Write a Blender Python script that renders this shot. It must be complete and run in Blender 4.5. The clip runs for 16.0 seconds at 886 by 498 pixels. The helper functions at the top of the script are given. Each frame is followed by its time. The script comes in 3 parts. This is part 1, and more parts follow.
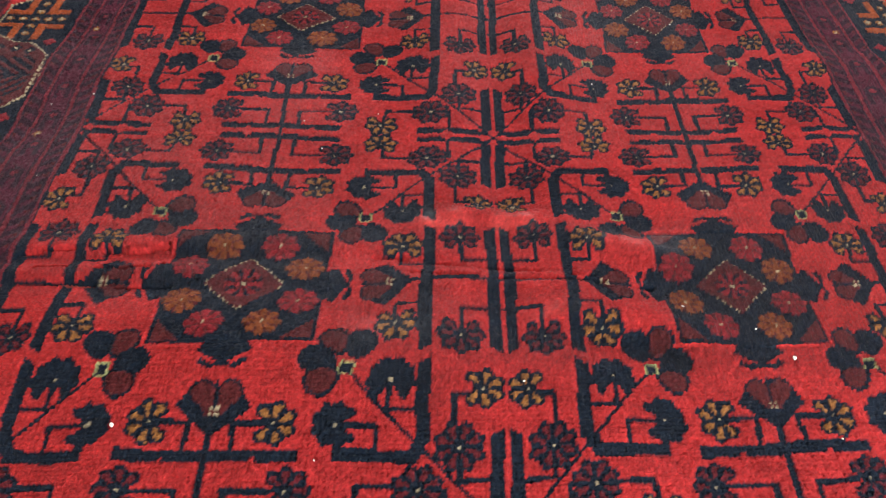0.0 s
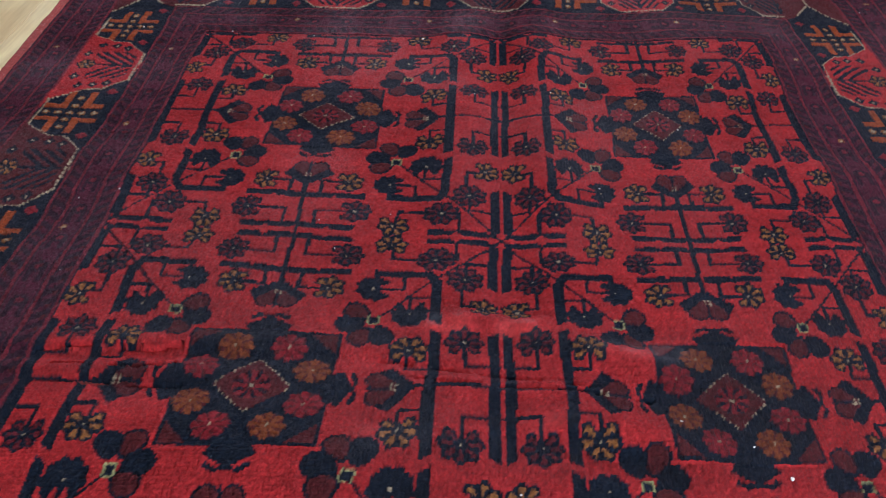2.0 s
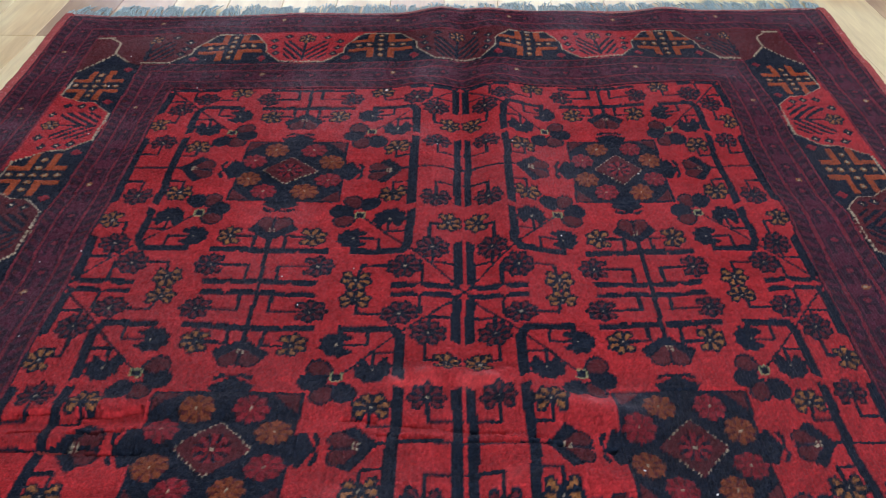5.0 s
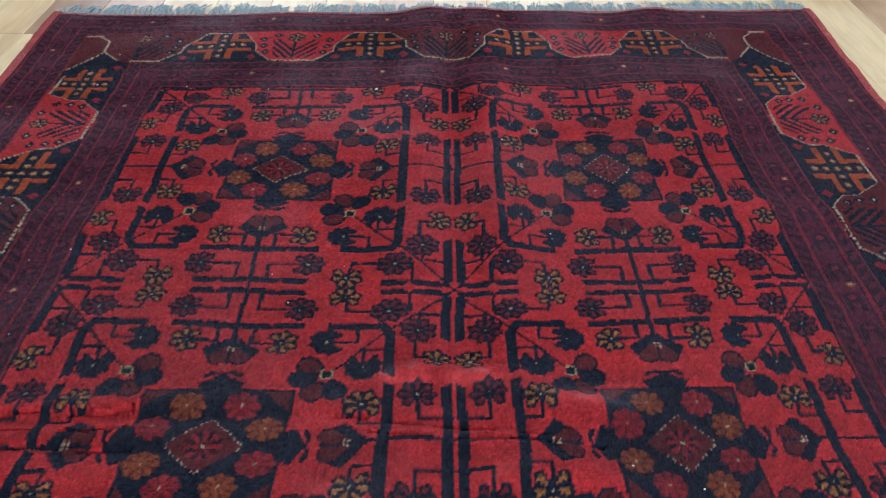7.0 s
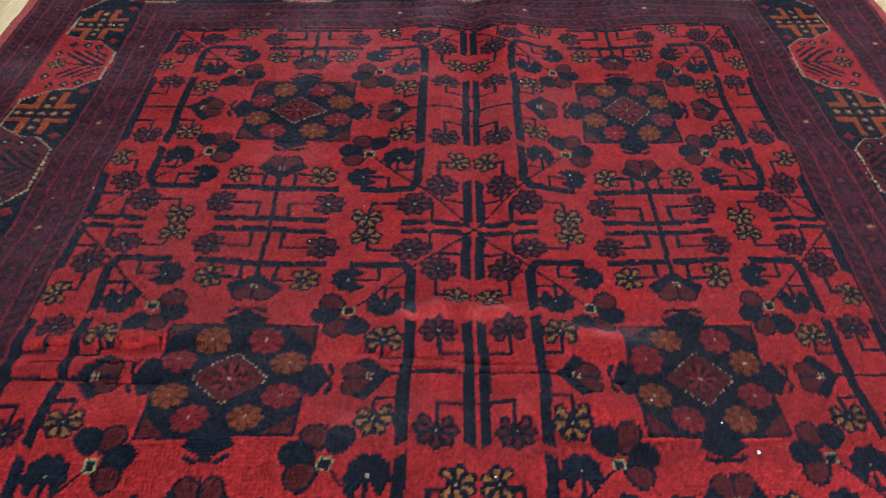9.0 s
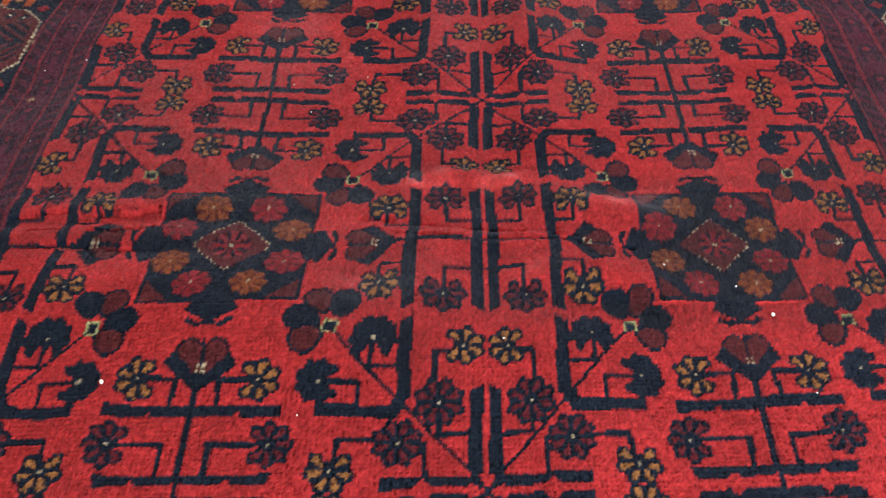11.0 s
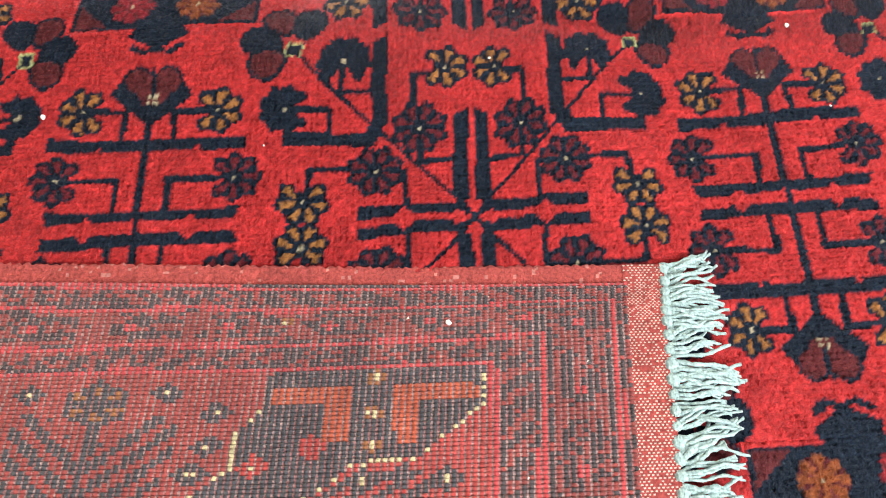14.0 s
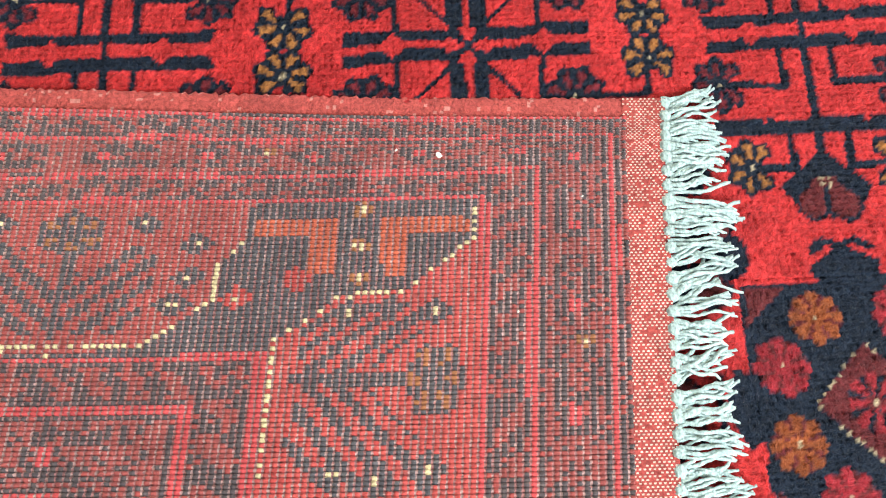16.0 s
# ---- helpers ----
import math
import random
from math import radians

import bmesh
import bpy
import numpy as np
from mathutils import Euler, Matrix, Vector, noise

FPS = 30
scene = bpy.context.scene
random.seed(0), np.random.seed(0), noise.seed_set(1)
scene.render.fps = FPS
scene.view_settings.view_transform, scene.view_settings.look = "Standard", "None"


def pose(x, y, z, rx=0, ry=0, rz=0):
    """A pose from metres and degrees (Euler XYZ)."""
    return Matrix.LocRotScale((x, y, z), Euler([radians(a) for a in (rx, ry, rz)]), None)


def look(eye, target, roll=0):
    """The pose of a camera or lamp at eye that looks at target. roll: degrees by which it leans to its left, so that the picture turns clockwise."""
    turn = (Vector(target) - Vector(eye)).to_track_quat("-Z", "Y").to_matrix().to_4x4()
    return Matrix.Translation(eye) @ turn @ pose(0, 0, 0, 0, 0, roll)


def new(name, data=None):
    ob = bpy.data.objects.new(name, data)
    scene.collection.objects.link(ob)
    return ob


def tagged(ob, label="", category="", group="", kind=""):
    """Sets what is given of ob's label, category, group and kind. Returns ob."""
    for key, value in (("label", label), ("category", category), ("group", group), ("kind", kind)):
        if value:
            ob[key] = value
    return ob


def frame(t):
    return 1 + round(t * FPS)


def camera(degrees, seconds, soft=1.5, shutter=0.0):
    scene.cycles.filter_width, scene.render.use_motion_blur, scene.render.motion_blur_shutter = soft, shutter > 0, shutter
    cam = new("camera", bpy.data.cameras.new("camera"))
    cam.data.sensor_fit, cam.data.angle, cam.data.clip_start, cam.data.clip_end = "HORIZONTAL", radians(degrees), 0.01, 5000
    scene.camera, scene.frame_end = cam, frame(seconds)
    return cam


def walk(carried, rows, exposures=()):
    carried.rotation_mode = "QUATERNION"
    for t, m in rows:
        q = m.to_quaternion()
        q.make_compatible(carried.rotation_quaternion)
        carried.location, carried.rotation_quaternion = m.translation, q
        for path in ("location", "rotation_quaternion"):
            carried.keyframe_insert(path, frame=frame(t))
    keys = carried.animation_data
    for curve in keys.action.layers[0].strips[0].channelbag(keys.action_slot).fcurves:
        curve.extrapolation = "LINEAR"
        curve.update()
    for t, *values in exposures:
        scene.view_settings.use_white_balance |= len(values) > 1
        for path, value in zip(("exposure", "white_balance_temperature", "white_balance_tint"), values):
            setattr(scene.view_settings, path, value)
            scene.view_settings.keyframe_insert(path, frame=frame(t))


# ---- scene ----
cam = camera(56.6, 16.0, soft=1.1)
PATH = [
    (0, (-0.054, 0.313, 0.484), (-0.033, 1.729, -0.928), 1.5),
    (0.5, (-0.048, 0.32, 0.5), (-0.023, 1.781, -0.865), 1.0),
    (1, (-0.036, 0.332, 0.513), (-0.019, 1.812, -0.831), -0.5),
    (1.5, (-0.033, 0.331, 0.517), (-0.048, 1.826, -0.812), -0.6),
    (2, (-0.042, 0.323, 0.522), (-0.077, 1.846, -0.775), 1.5),
    (2.5, (-0.043, 0.325, 0.529), (-0.078, 1.868, -0.744), 1.2),
    (3, (-0.03, 0.333, 0.539), (-0.055, 1.903, -0.7), 0.5),
    (3.5, (-0.025, 0.336, 0.54), (-0.049, 1.919, -0.682), 0.2),
    (4, (-0.019, 0.334, 0.538), (-0.023, 1.919, -0.682), 0.4),
    (4.2, (-0.019, 0.333, 0.533), (-0.027, 1.914, -0.693), 0.1),
    (6.5, (-0.022, 0.328, 0.538), (-0.005, 1.912, -0.682), 1.3),
    (7, (-0.021, 0.326, 0.536), (0.005, 1.907, -0.689), 1.0),
    (7.5, (-0.021, 0.322, 0.536), (-0.011, 1.898, -0.695), 0.7),
    (8, (-0.027, 0.317, 0.534), (-0.028, 1.886, -0.706), 0.7),
    (8.2, (-0.031, 0.316, 0.538), (-0.026, 1.875, -0.715), 0.9),
    (10.5, (-0.03, 0.312, 0.494), (-0.041, 1.708, -0.938), 0.2),
    (11, (-0.03, 0.303, 0.486), (-0.043, 1.663, -0.98), 0.1),
    (11.5, (-0.029, 0.294, 0.479), (-0.028, 1.612, -1.025), 0.4),
    (12, (-0.03, 0.294, 0.466), (-0.018, 1.554, -1.087), 0.4),
    (12.5, (-0.028, 0.296, 0.454), (-0.002, 1.483, -1.155), 0.7),
    (13, (-0.03, 0.296, 0.442), (0.004, 1.398, -1.227), 1.1),
    (13.5, (-0.031, 0.297, 0.427), (0.003, 1.326, -1.288), 0.7),
    (14, (-0.031, 0.294, 0.415), (0.002, 1.263, -1.334), 0.4),
    (14.5, (-0.031, 0.289, 0.408), (0.002, 1.205, -1.369), 0.4),
    (15, (-0.03, 0.284, 0.402), (0.001, 1.14, -1.406), 0.4),
    (15.5, (-0.031, 0.281, 0.394), (0.009, 1.051, -1.451), 1.4),
    (16, (-0.033, 0.284, 0.39), (0.028, 0.966, -1.489), 4.0),
]
EXPOSURES = [(0.0, -1.2, 6500, 10), (0.6, -1.60, 6300, 12), (1.2, -1.72, 6000, 15), (2.0, -1.86, 5600, 19), (3.5, -1.80, 5500, 20), (7.5, -1.80, 5500, 20), (8.5, -1.76, 5700, 18), (10.5, -1.46, 6100, 13), (12.0, -1.06, 6350, 10), (13.0, -0.98, 6400, 8), (14.5, -0.85, 6450, 7), (16.0, -0.79, 6450, 7)]
walk(cam, [(t, look(eye, target, roll)) for t, eye, target, roll in PATH], EXPOSURES)
# ---- light ----
world = bpy.data.worlds.new("room_air")
scene.world = world
world.use_nodes = True
world.node_tree.nodes["Background"].inputs[0].default_value = (0.75, 0.85, 1.0, 1)
world.node_tree.nodes["Background"].inputs[1].default_value = 0.10


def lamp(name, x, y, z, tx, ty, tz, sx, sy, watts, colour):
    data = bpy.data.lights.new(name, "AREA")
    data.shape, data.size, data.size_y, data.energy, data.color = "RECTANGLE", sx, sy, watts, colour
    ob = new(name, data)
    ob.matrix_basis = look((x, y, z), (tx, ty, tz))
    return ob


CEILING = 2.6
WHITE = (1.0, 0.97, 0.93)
# Unseen overhead fills, added to brighten the rug's right side and the far floor.
lamp("ceiling_fill", 1.15, 0.10, CEILING - 0.06, 1.15, 0.10, 0, 1.0, 0.5, 14, WHITE)
lamp("ceiling_fill", 0.30, 3.10, CEILING - 0.06, 0.30, 3.10, 0, 1.6, 0.5, 42, WHITE)
# Unseen low fill behind the camera, added to lift the near right pile.
lamp("south_fill", 0.95, -0.44, 0.80, 0.30, 0.45, 0, 0.8, 0.7, 86, (0.97, 0.98, 1.0))
# Unseen wide fill, added for gloss on the boards and a brighter far fringe.
lamp("north_fill", -0.25, 3.36, 1.10, -0.25, 1.6, 0.6, 2.2, 1.8, 104, (0.98, 0.98, 1.0))


# ---- materials ----
def nodes_of(name):
    m = bpy.data.materials.new(name)
    m.use_nodes = True
    return m, m.node_tree.nodes, m.node_tree.links, m.node_tree.nodes["Principled BSDF"]


def noise_node(n, l, scale, detail=3.0, rough=0.55, coords=None, stretch=None):
    tex = n.new("ShaderNodeTexNoise")
    tex.inputs["Scale"].default_value, tex.inputs["Detail"].default_value, tex.inputs["Roughness"].default_value = scale, detail, rough
    if coords is None:
        coords = n.new("ShaderNodeTexCoord").outputs["Object"]
    if stretch:
        mp = n.new("ShaderNodeMapping")
        mp.inputs["Scale"].default_value = stretch
        l.new(coords, mp.inputs["Vector"])
        coords = mp.outputs["Vector"]
    l.new(coords, tex.inputs["Vector"])
    return tex


def ramp(n, l, fac, stops):
    r = n.new("ShaderNodeValToRGB")
    while len(r.color_ramp.elements) < len(stops):
        r.color_ramp.elements.new(0.5)
    for e, (p, c) in zip(r.color_ramp.elements, stops):
        e.position, e.color = p, (*c, 1)
    l.new(fac, r.inputs["Fac"])
    return r


def mix(n, l, kind, fac, a, b):
    m = n.new("ShaderNodeMix")
    m.data_type, m.blend_type = "RGBA", kind
    if isinstance(fac, float):
        m.inputs[0].default_value = fac
    else:
        l.new(fac, m.inputs[0])
    for socket, value in ((m.inputs[6], a), (m.inputs[7], b)):
        if isinstance(value, tuple):
            socket.default_value = (*value, 1)
        else:
            l.new(value, socket)
    return m.outputs[2]


def wool(name, colour, lift=1.35, sheen=0.25, rough=0.82, worn=0.0, bump=0.5):
    """Wool yarn: speckle of single fibres, tone that drifts over a hand's width."""
    m, n, l, p = nodes_of(name)
    c = Vector(colour)
    coords = n.new("ShaderNodeTexCoord").outputs["Object"]
    fine = noise_node(n, l, 520, 2.0, 0.7, coords)
    mid = noise_node(n, l, 60, 3.0, 0.6, coords)
    broad = noise_node(n, l, 5.0, 3.0, 0.6, coords)
    r1 = ramp(n, l, fine.outputs["Fac"], [(0.3, tuple(c * 0.72)), (0.7, tuple(c * lift))])
    r2 = ramp(n, l, mid.outputs["Fac"], [(0.3, (0.8, 0.8, 0.8)), (0.7, (1.15, 1.15, 1.15))])
    r3 = ramp(n, l, broad.outputs["Fac"], [(0.32, (0.84, 0.84, 0.86)), (0.68, (1.1, 1.08, 1.06))])
    col = mix(n, l, "MULTIPLY", 1.0, mix(n, l, "MULTIPLY", 1.0, r1.outputs["Color"], r2.outputs["Color"]), r3.outputs["Color"])
    l.new(col, p.inputs["Base Color"])
    p.inputs["Roughness"].default_value = rough
    p.inputs["Specular IOR Level"].default_value = 0.25
    p.inputs["Sheen Weight"].default_value = sheen
    p.inputs["Sheen Roughness"].default_value = 0.35
    b = n.new("ShaderNodeBump")
    b.inputs["Strength"].default_value, b.inputs["Distance"].default_value = bump, 0.0012
    l.new(fine.outputs["Fac"], b.inputs["Height"])
    l.new(b.outputs["Normal"], p.inputs["Normal"])
    return m


# yarn colours of the pile, in the order of the chart's inks
YARNS = np.array([
    (0.53, 0.034, 0.036), (0.0092, 0.0175, 0.033), (0.122, 0.020, 0.023), (0.112, 0.021, 0.044), (0.42, 0.085, 0.020), (0.37, 0.155, 0.046),
    (0.52, 0.44, 0.29), (0.42, 0.44, 0.20), (0.30, 0.022, 0.032), (0.22, 0.026, 0.042), (0.040, 0.016, 0.030), (0.27, 0.072, 0.024), (0.155, 0.017, 0.025),
])


def pile_wool():
    """Clipped wool pile: the yarn's colour with speckle of tuft ends, drift of the dye, and a soft gloss."""
    m, n, l, p = nodes_of("clipped_wool_pile")
    yarn = n.new("ShaderNodeAttribute")
    yarn.attribute_name = "yarn"
    coords = n.new("ShaderNodeTexCoord").outputs["Object"]
    fine = noise_node(n, l, 1100, 2.0, 0.7, coords)
    tuft = noise_node(n, l, 330, 2.0, 0.6, coords, (1.0, 0.8, 1.0))
    mid = noise_node(n, l, 45, 3.0, 0.6, coords)
    broad = noise_node(n, l, 5.0, 3.0, 0.6, coords)
    rows = noise_node(n, l, 1.0, 2.0, 0.5, coords, (1.5, 70, 1))
    col = yarn.outputs["Color"]
    for tex, lo, hi in ((fine, 0.76, 1.26), (tuft, 0.80, 1.22), (mid, 0.84, 1.14), (broad, 0.84, 1.12), (rows, 0.88, 1.10)):
        col = mix(n, l, "MULTIPLY", 1.0, col, ramp(n, l, tex.outputs["Fac"], [(0.30, (lo,) * 3), (0.70, (hi,) * 3)]).outputs["Color"])
    l.new(col, p.inputs["Base Color"])
    # pressed pile is smoother and shinier
    for socket, lo, hi in (("Roughness", 0.48, 0.38), ("Specular IOR Level", 0.10, 0.42)):
        gloss = n.new("ShaderNodeMapRange")
        gloss.inputs[3].default_value, gloss.inputs[4].default_value = lo, hi
        l.new(yarn.outputs["Alpha"], gloss.inputs[0])
        l.new(gloss.outputs[0], p.inputs[socket])
    p.inputs["Sheen Weight"].default_value = 0.04
    p.inputs["Sheen Roughness"].default_value = 0.45
    p.inputs["Sheen Tint"].default_value = (0.80, 0.70, 1.0, 1)
    add = n.new("ShaderNodeMath")
    l.new(fine.outputs["Fac"], add.inputs[0])
    l.new(tuft.outputs["Fac"], add.inputs[1])
    b = n.new("ShaderNodeBump")
    b.inputs["Distance"].default_value = 0.0016
    rough = n.new("ShaderNodeMapRange")
    rough.inputs[3].default_value, rough.inputs[4].default_value = 0.8, 0.18
    l.new(yarn.outputs["Alpha"], rough.inputs[0])
    l.new(rough.outputs[0], b.inputs["Strength"])
    l.new(add.outputs[0], b.inputs["Height"])
    l.new(b.outputs["Normal"], p.inputs["Normal"])
    return m


pile = pile_wool()
BACK = [
    wool("red_knot_back", (0.392, 0.064, 0.059), sheen=0.75),
    wool("navy_knot_back", (0.059, 0.058, 0.065), 1.6, sheen=0.75),
    wool("maroon_knot_back", (0.294, 0.059, 0.054), sheen=0.75),
    wool("plum_knot_back", (0.250, 0.058, 0.054), sheen=0.75),
    wool("orange_knot_back", (0.400, 0.088, 0.048), sheen=0.75),
    wool("gold_knot_back", (0.261, 0.107, 0.046), sheen=0.75),
    wool("ivory_knot_back", (0.547, 0.474, 0.276), sheen=0.75),
    wool("lime_knot_back", (0.383, 0.383, 0.169), sheen=0.75),
    wool("rose_knot_back", (0.360, 0.050, 0.046), sheen=0.75),
    wool("dull_red_knot_back", (0.448, 0.060, 0.066), sheen=0.75),
    wool("dark_knot_back", (0.062, 0.051, 0.055), 1.6, sheen=0.75),
    wool("weft_thread", (0.228, 0.106, 0.106), 1.7, sheen=0.75),
    wool("pale_weft_thread", (0.300, 0.196, 0.192), 1.5, sheen=0.75),
]
salmon = wool("salmon_selvedge_wool", (0.32, 0.056, 0.050), 1.5, sheen=0.05, bump=1.0)
bare_cord = wool("worn_selvedge_wool", (0.44, 0.17, 0.15))
cotton = wool("white_warp_cotton", (0.58, 0.48, 0.42))
fringe_yarn = wool("grey_green_fringe_cotton", (0.33, 0.45, 0.445), 1.5, sheen=0.2, bump=1.0)
lint_white = wool("white_lint", (0.85, 0.85, 0.82))


def paint(name, colour, rough=0.75):
    m, n, l, p = nodes_of(name)
    c = Vector(colour)
    t = noise_node(n, l, 3.0, 5.0)
    l.new(ramp(n, l, t.outputs["Fac"], [(0.3, tuple(c * 0.94)), (0.7, tuple(c * 1.04))]).outputs["Color"], p.inputs["Base Color"])
    f = noise_node(n, l, 180, 3.0)
    b = n.new("ShaderNodeBump")
    b.inputs["Strength"].default_value, b.inputs["Distance"].default_value = 0.15, 0.001
    l.new(f.outputs["Fac"], b.inputs["Height"])
    l.new(b.outputs["Normal"], p.inputs["Normal"])
    p.inputs["Roughness"].default_value = rough
    return m


def plank_wood(name, pale, brown):
    """Satin boards with broad wandering heartwood and fine grain along the board."""
    m, n, l, p = nodes_of(name)
    tc = n.new("ShaderNodeTexCoord").outputs["Object"]
    info = n.new("ShaderNodeObjectInfo").outputs["Random"]
    shift = n.new("ShaderNodeVectorMath")
    shift.operation = "MULTIPLY_ADD"
    l.new(info, shift.inputs[0])
    shift.inputs[1].default_value = (37, 53, 11)
    l.new(tc, shift.inputs[2])
    patch = noise_node(n, l, 2.2, 3.0, 0.5, shift.outputs[0], (4.5, 1.5, 1))
    streak = noise_node(n, l, 9.0, 4.0, 0.6, shift.outputs[0], (6, 0.7, 1))
    grain = noise_node(n, l, 60, 4.0, 0.6, shift.outputs[0], (8, 0.35, 1))
    base = ramp(n, l, patch.outputs["Fac"], [(0.38, brown), (0.50, pale), (0.70, tuple(Vector(pale) * 1.06))])
    tone = ramp(n, l, info, [(0.0, (0.86, 0.84, 0.82)), (1.0, (1.08, 1.08, 1.08))])
    lines = ramp(n, l, streak.outputs["Fac"], [(0.3, (0.84, 0.81, 0.78)), (0.6, (1.03, 1.03, 1.03))])
    fine = ramp(n, l, grain.outputs["Fac"], [(0.3, (0.90, 0.88, 0.86)), (0.7, (1.04, 1.04, 1.04))])
    col = base.outputs["Color"]
    for layer in (tone, lines, fine):
        col = mix(n, l, "MULTIPLY", 1.0, col, layer.outputs["Color"])
    l.new(col, p.inputs["Base Color"])
    p.inputs["Roughness"].default_value = 0.30
    p.inputs["Specular IOR Level"].default_value = 0.5
    b = n.new("ShaderNodeBump")
    b.inputs["Strength"].default_value, b.inputs["Distance"].default_value = 0.2, 0.0006
    l.new(grain.outputs["Fac"], b.inputs["Height"])
    l.new(b.outputs["Normal"], p.inputs["Normal"])
    return m


wall_paint = paint("warm_white_wall_paint", (0.74, 0.72, 0.68))
ceiling_paint = paint("white_ceiling_paint", (0.82, 0.82, 0.80))
trim_paint = paint("white_trim_paint", (0.78, 0.77, 0.74), 0.45)
pale_wood = plank_wood("pale_board_wood", (0.93, 0.83, 0.48), (0.80, 0.64, 0.33))
brown_wood = plank_wood("brown_board_wood", (0.63, 0.47, 0.27), (0.45, 0.31, 0.17))
joint_dark = paint("dark_subfloor", (0.06, 0.045, 0.03))


# ---- room ----
def part(name, bm, material, parent=None, label=""):
    me = bpy.data.meshes.new(name)
    bm.to_mesh(me)
    bm.free()
    me.materials.append(material)
    ob = new(name, me)
    ob.parent = parent
    return tagged(ob, label)


def box(bm, x0, x1, y0, y1, z0, z1, bevel=0.0):
    made = bmesh.ops.create_cube(bm, size=1)["verts"]
    for v in made:
        v.co = ((x0 + x1) / 2 + v.co.x * (x1 - x0), (y0 + y1) / 2 + v.co.y * (y1 - y0), (z0 + z1) / 2 + v.co.z * (z1 - z0))
    if bevel:
        edges = list({e for v in made for e in v.link_edges})
        bmesh.ops.bevel(bm, geom=edges, offset=bevel, segments=1, affect="EDGES")
    return bm


FLOOR_Z = -0.0075
X0, X1, Y0, Y1 = -2.4, 1.75, -0.52, 3.4


def structure(name, label, m, *boxes):
    bm = bmesh.new()
    for b in boxes:
        box(bm, *b)
    return tagged(part(name, bm, m), label, name.split("_")[0], kind="structure")


floor = structure("floor", "wooden board floor with strong light and dark grain", joint_dark, (X0, X1, Y0, Y1, FLOOR_Z - 0.12, FLOOR_Z - 0.012))
structure("ceiling", "plain white painted ceiling", ceiling_paint, (X0 - 0.12, X1 + 0.12, Y0 - 0.12, Y1 + 0.12, CEILING, CEILING + 0.12))
structure("wall_west", "plain warm white painted wall", wall_paint, (X0 - 0.12, X0, Y0, Y1, FLOOR_Z - 0.12, CEILING))
LOW = FLOOR_Z - 0.12
structure("wall_east", "plain warm white painted wall", wall_paint, (X1, X1 + 0.12, Y0, Y1, LOW, CEILING))
# Unseen wall; its place and opening are made to suit the south fill.
structure("wall_south", "unseen warm white wall, opening added round the south fill", wall_paint,
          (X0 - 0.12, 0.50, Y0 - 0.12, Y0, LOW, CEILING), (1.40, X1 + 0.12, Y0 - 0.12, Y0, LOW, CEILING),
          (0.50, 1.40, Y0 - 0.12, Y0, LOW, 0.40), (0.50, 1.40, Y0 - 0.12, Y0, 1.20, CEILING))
# Unseen wall, with an opening added to hold the north fill.
structure("wall_north", "unseen warm white wall, wide opening added round the north fill", wall_paint,
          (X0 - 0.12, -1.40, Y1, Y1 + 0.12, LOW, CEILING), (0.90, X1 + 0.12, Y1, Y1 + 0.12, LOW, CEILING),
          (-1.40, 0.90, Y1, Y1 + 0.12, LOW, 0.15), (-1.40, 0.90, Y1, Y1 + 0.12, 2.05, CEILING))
# Assumed frame, out of view, round the opening of the north fill.
structure("window_2", "unseen window frame added round the north fill, white paint", trim_paint,
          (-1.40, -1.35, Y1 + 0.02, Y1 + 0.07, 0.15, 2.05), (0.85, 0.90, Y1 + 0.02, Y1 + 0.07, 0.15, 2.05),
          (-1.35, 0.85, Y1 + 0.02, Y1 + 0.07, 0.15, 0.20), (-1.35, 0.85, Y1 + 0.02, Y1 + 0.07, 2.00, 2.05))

# ---- the rug's chart: a 1.66 wide drawing, woven at three quarters ----
SIZE = 0.75
KNOT = 0.0044
KNOT_U = 0.0030
LEFT, RIGHT, NEAR, FAR = -0.829, 0.799, -0.200, 2.221
RED, NAVY, MAROON, PLUM, ORANGE, GOLD, IVORY, LIME, ROSE, DULL, INK, RUST, WINE = range(13)
rng = np.random.default_rng(5)


def smooth_noise(u, v, size, seed):
    """Value noise on a lattice of that size, -1 to 1."""
    g = np.random.default_rng(seed).uniform(-1, 1, (64, 64))
    a, b = u / size + 20, v / size + 20
    i, j = np.floor(a).astype(int), np.floor(b).astype(int)
    fa, fb = a - i, b - j
    fa, fb = fa * fa * (3 - 2 * fa), fb * fb * (3 - 2 * fb)
    i, j = i % 63, j % 63
    return (g[i, j] * (1 - fa) + g[i + 1, j] * fa) * (1 - fb) + (g[i, j + 1] * (1 - fa) + g[i + 1, j + 1] * fa) * fb


CHART_S = [-0.845, -0.833, -0.738, -0.62, -0.53, -0.265, 0, 0.265, 0.53, 0.62, 0.738, 0.833, 0.845]
FAR_U = [-0.847, -0.829, -0.738, -0.62, -0.53, -0.270, 0, 0.252, 0.495, 0.577, 0.692, 0.799, 0.812]
NEAR_U = [-0.847, -0.829, -0.757, -0.653, -0.53, -0.265, 0, 0.250, 0.497, 0.605, 0.705, 0.799, 0.812]
CHART_T = [-0.37, -0.345, -0.25, -0.11, 0, 0.28, 0.56, 0.84, 1.12, 1.40, 1.68, 1.79, 1.93, 2.03, 2.05]
CHART_V = [-0.224, -0.200, -0.10, 0.051, 0.175, 0.454, 0.734, 1.008, 1.28, 1.576, 1.866, 1.977, 2.115, 2.221, 2.24]


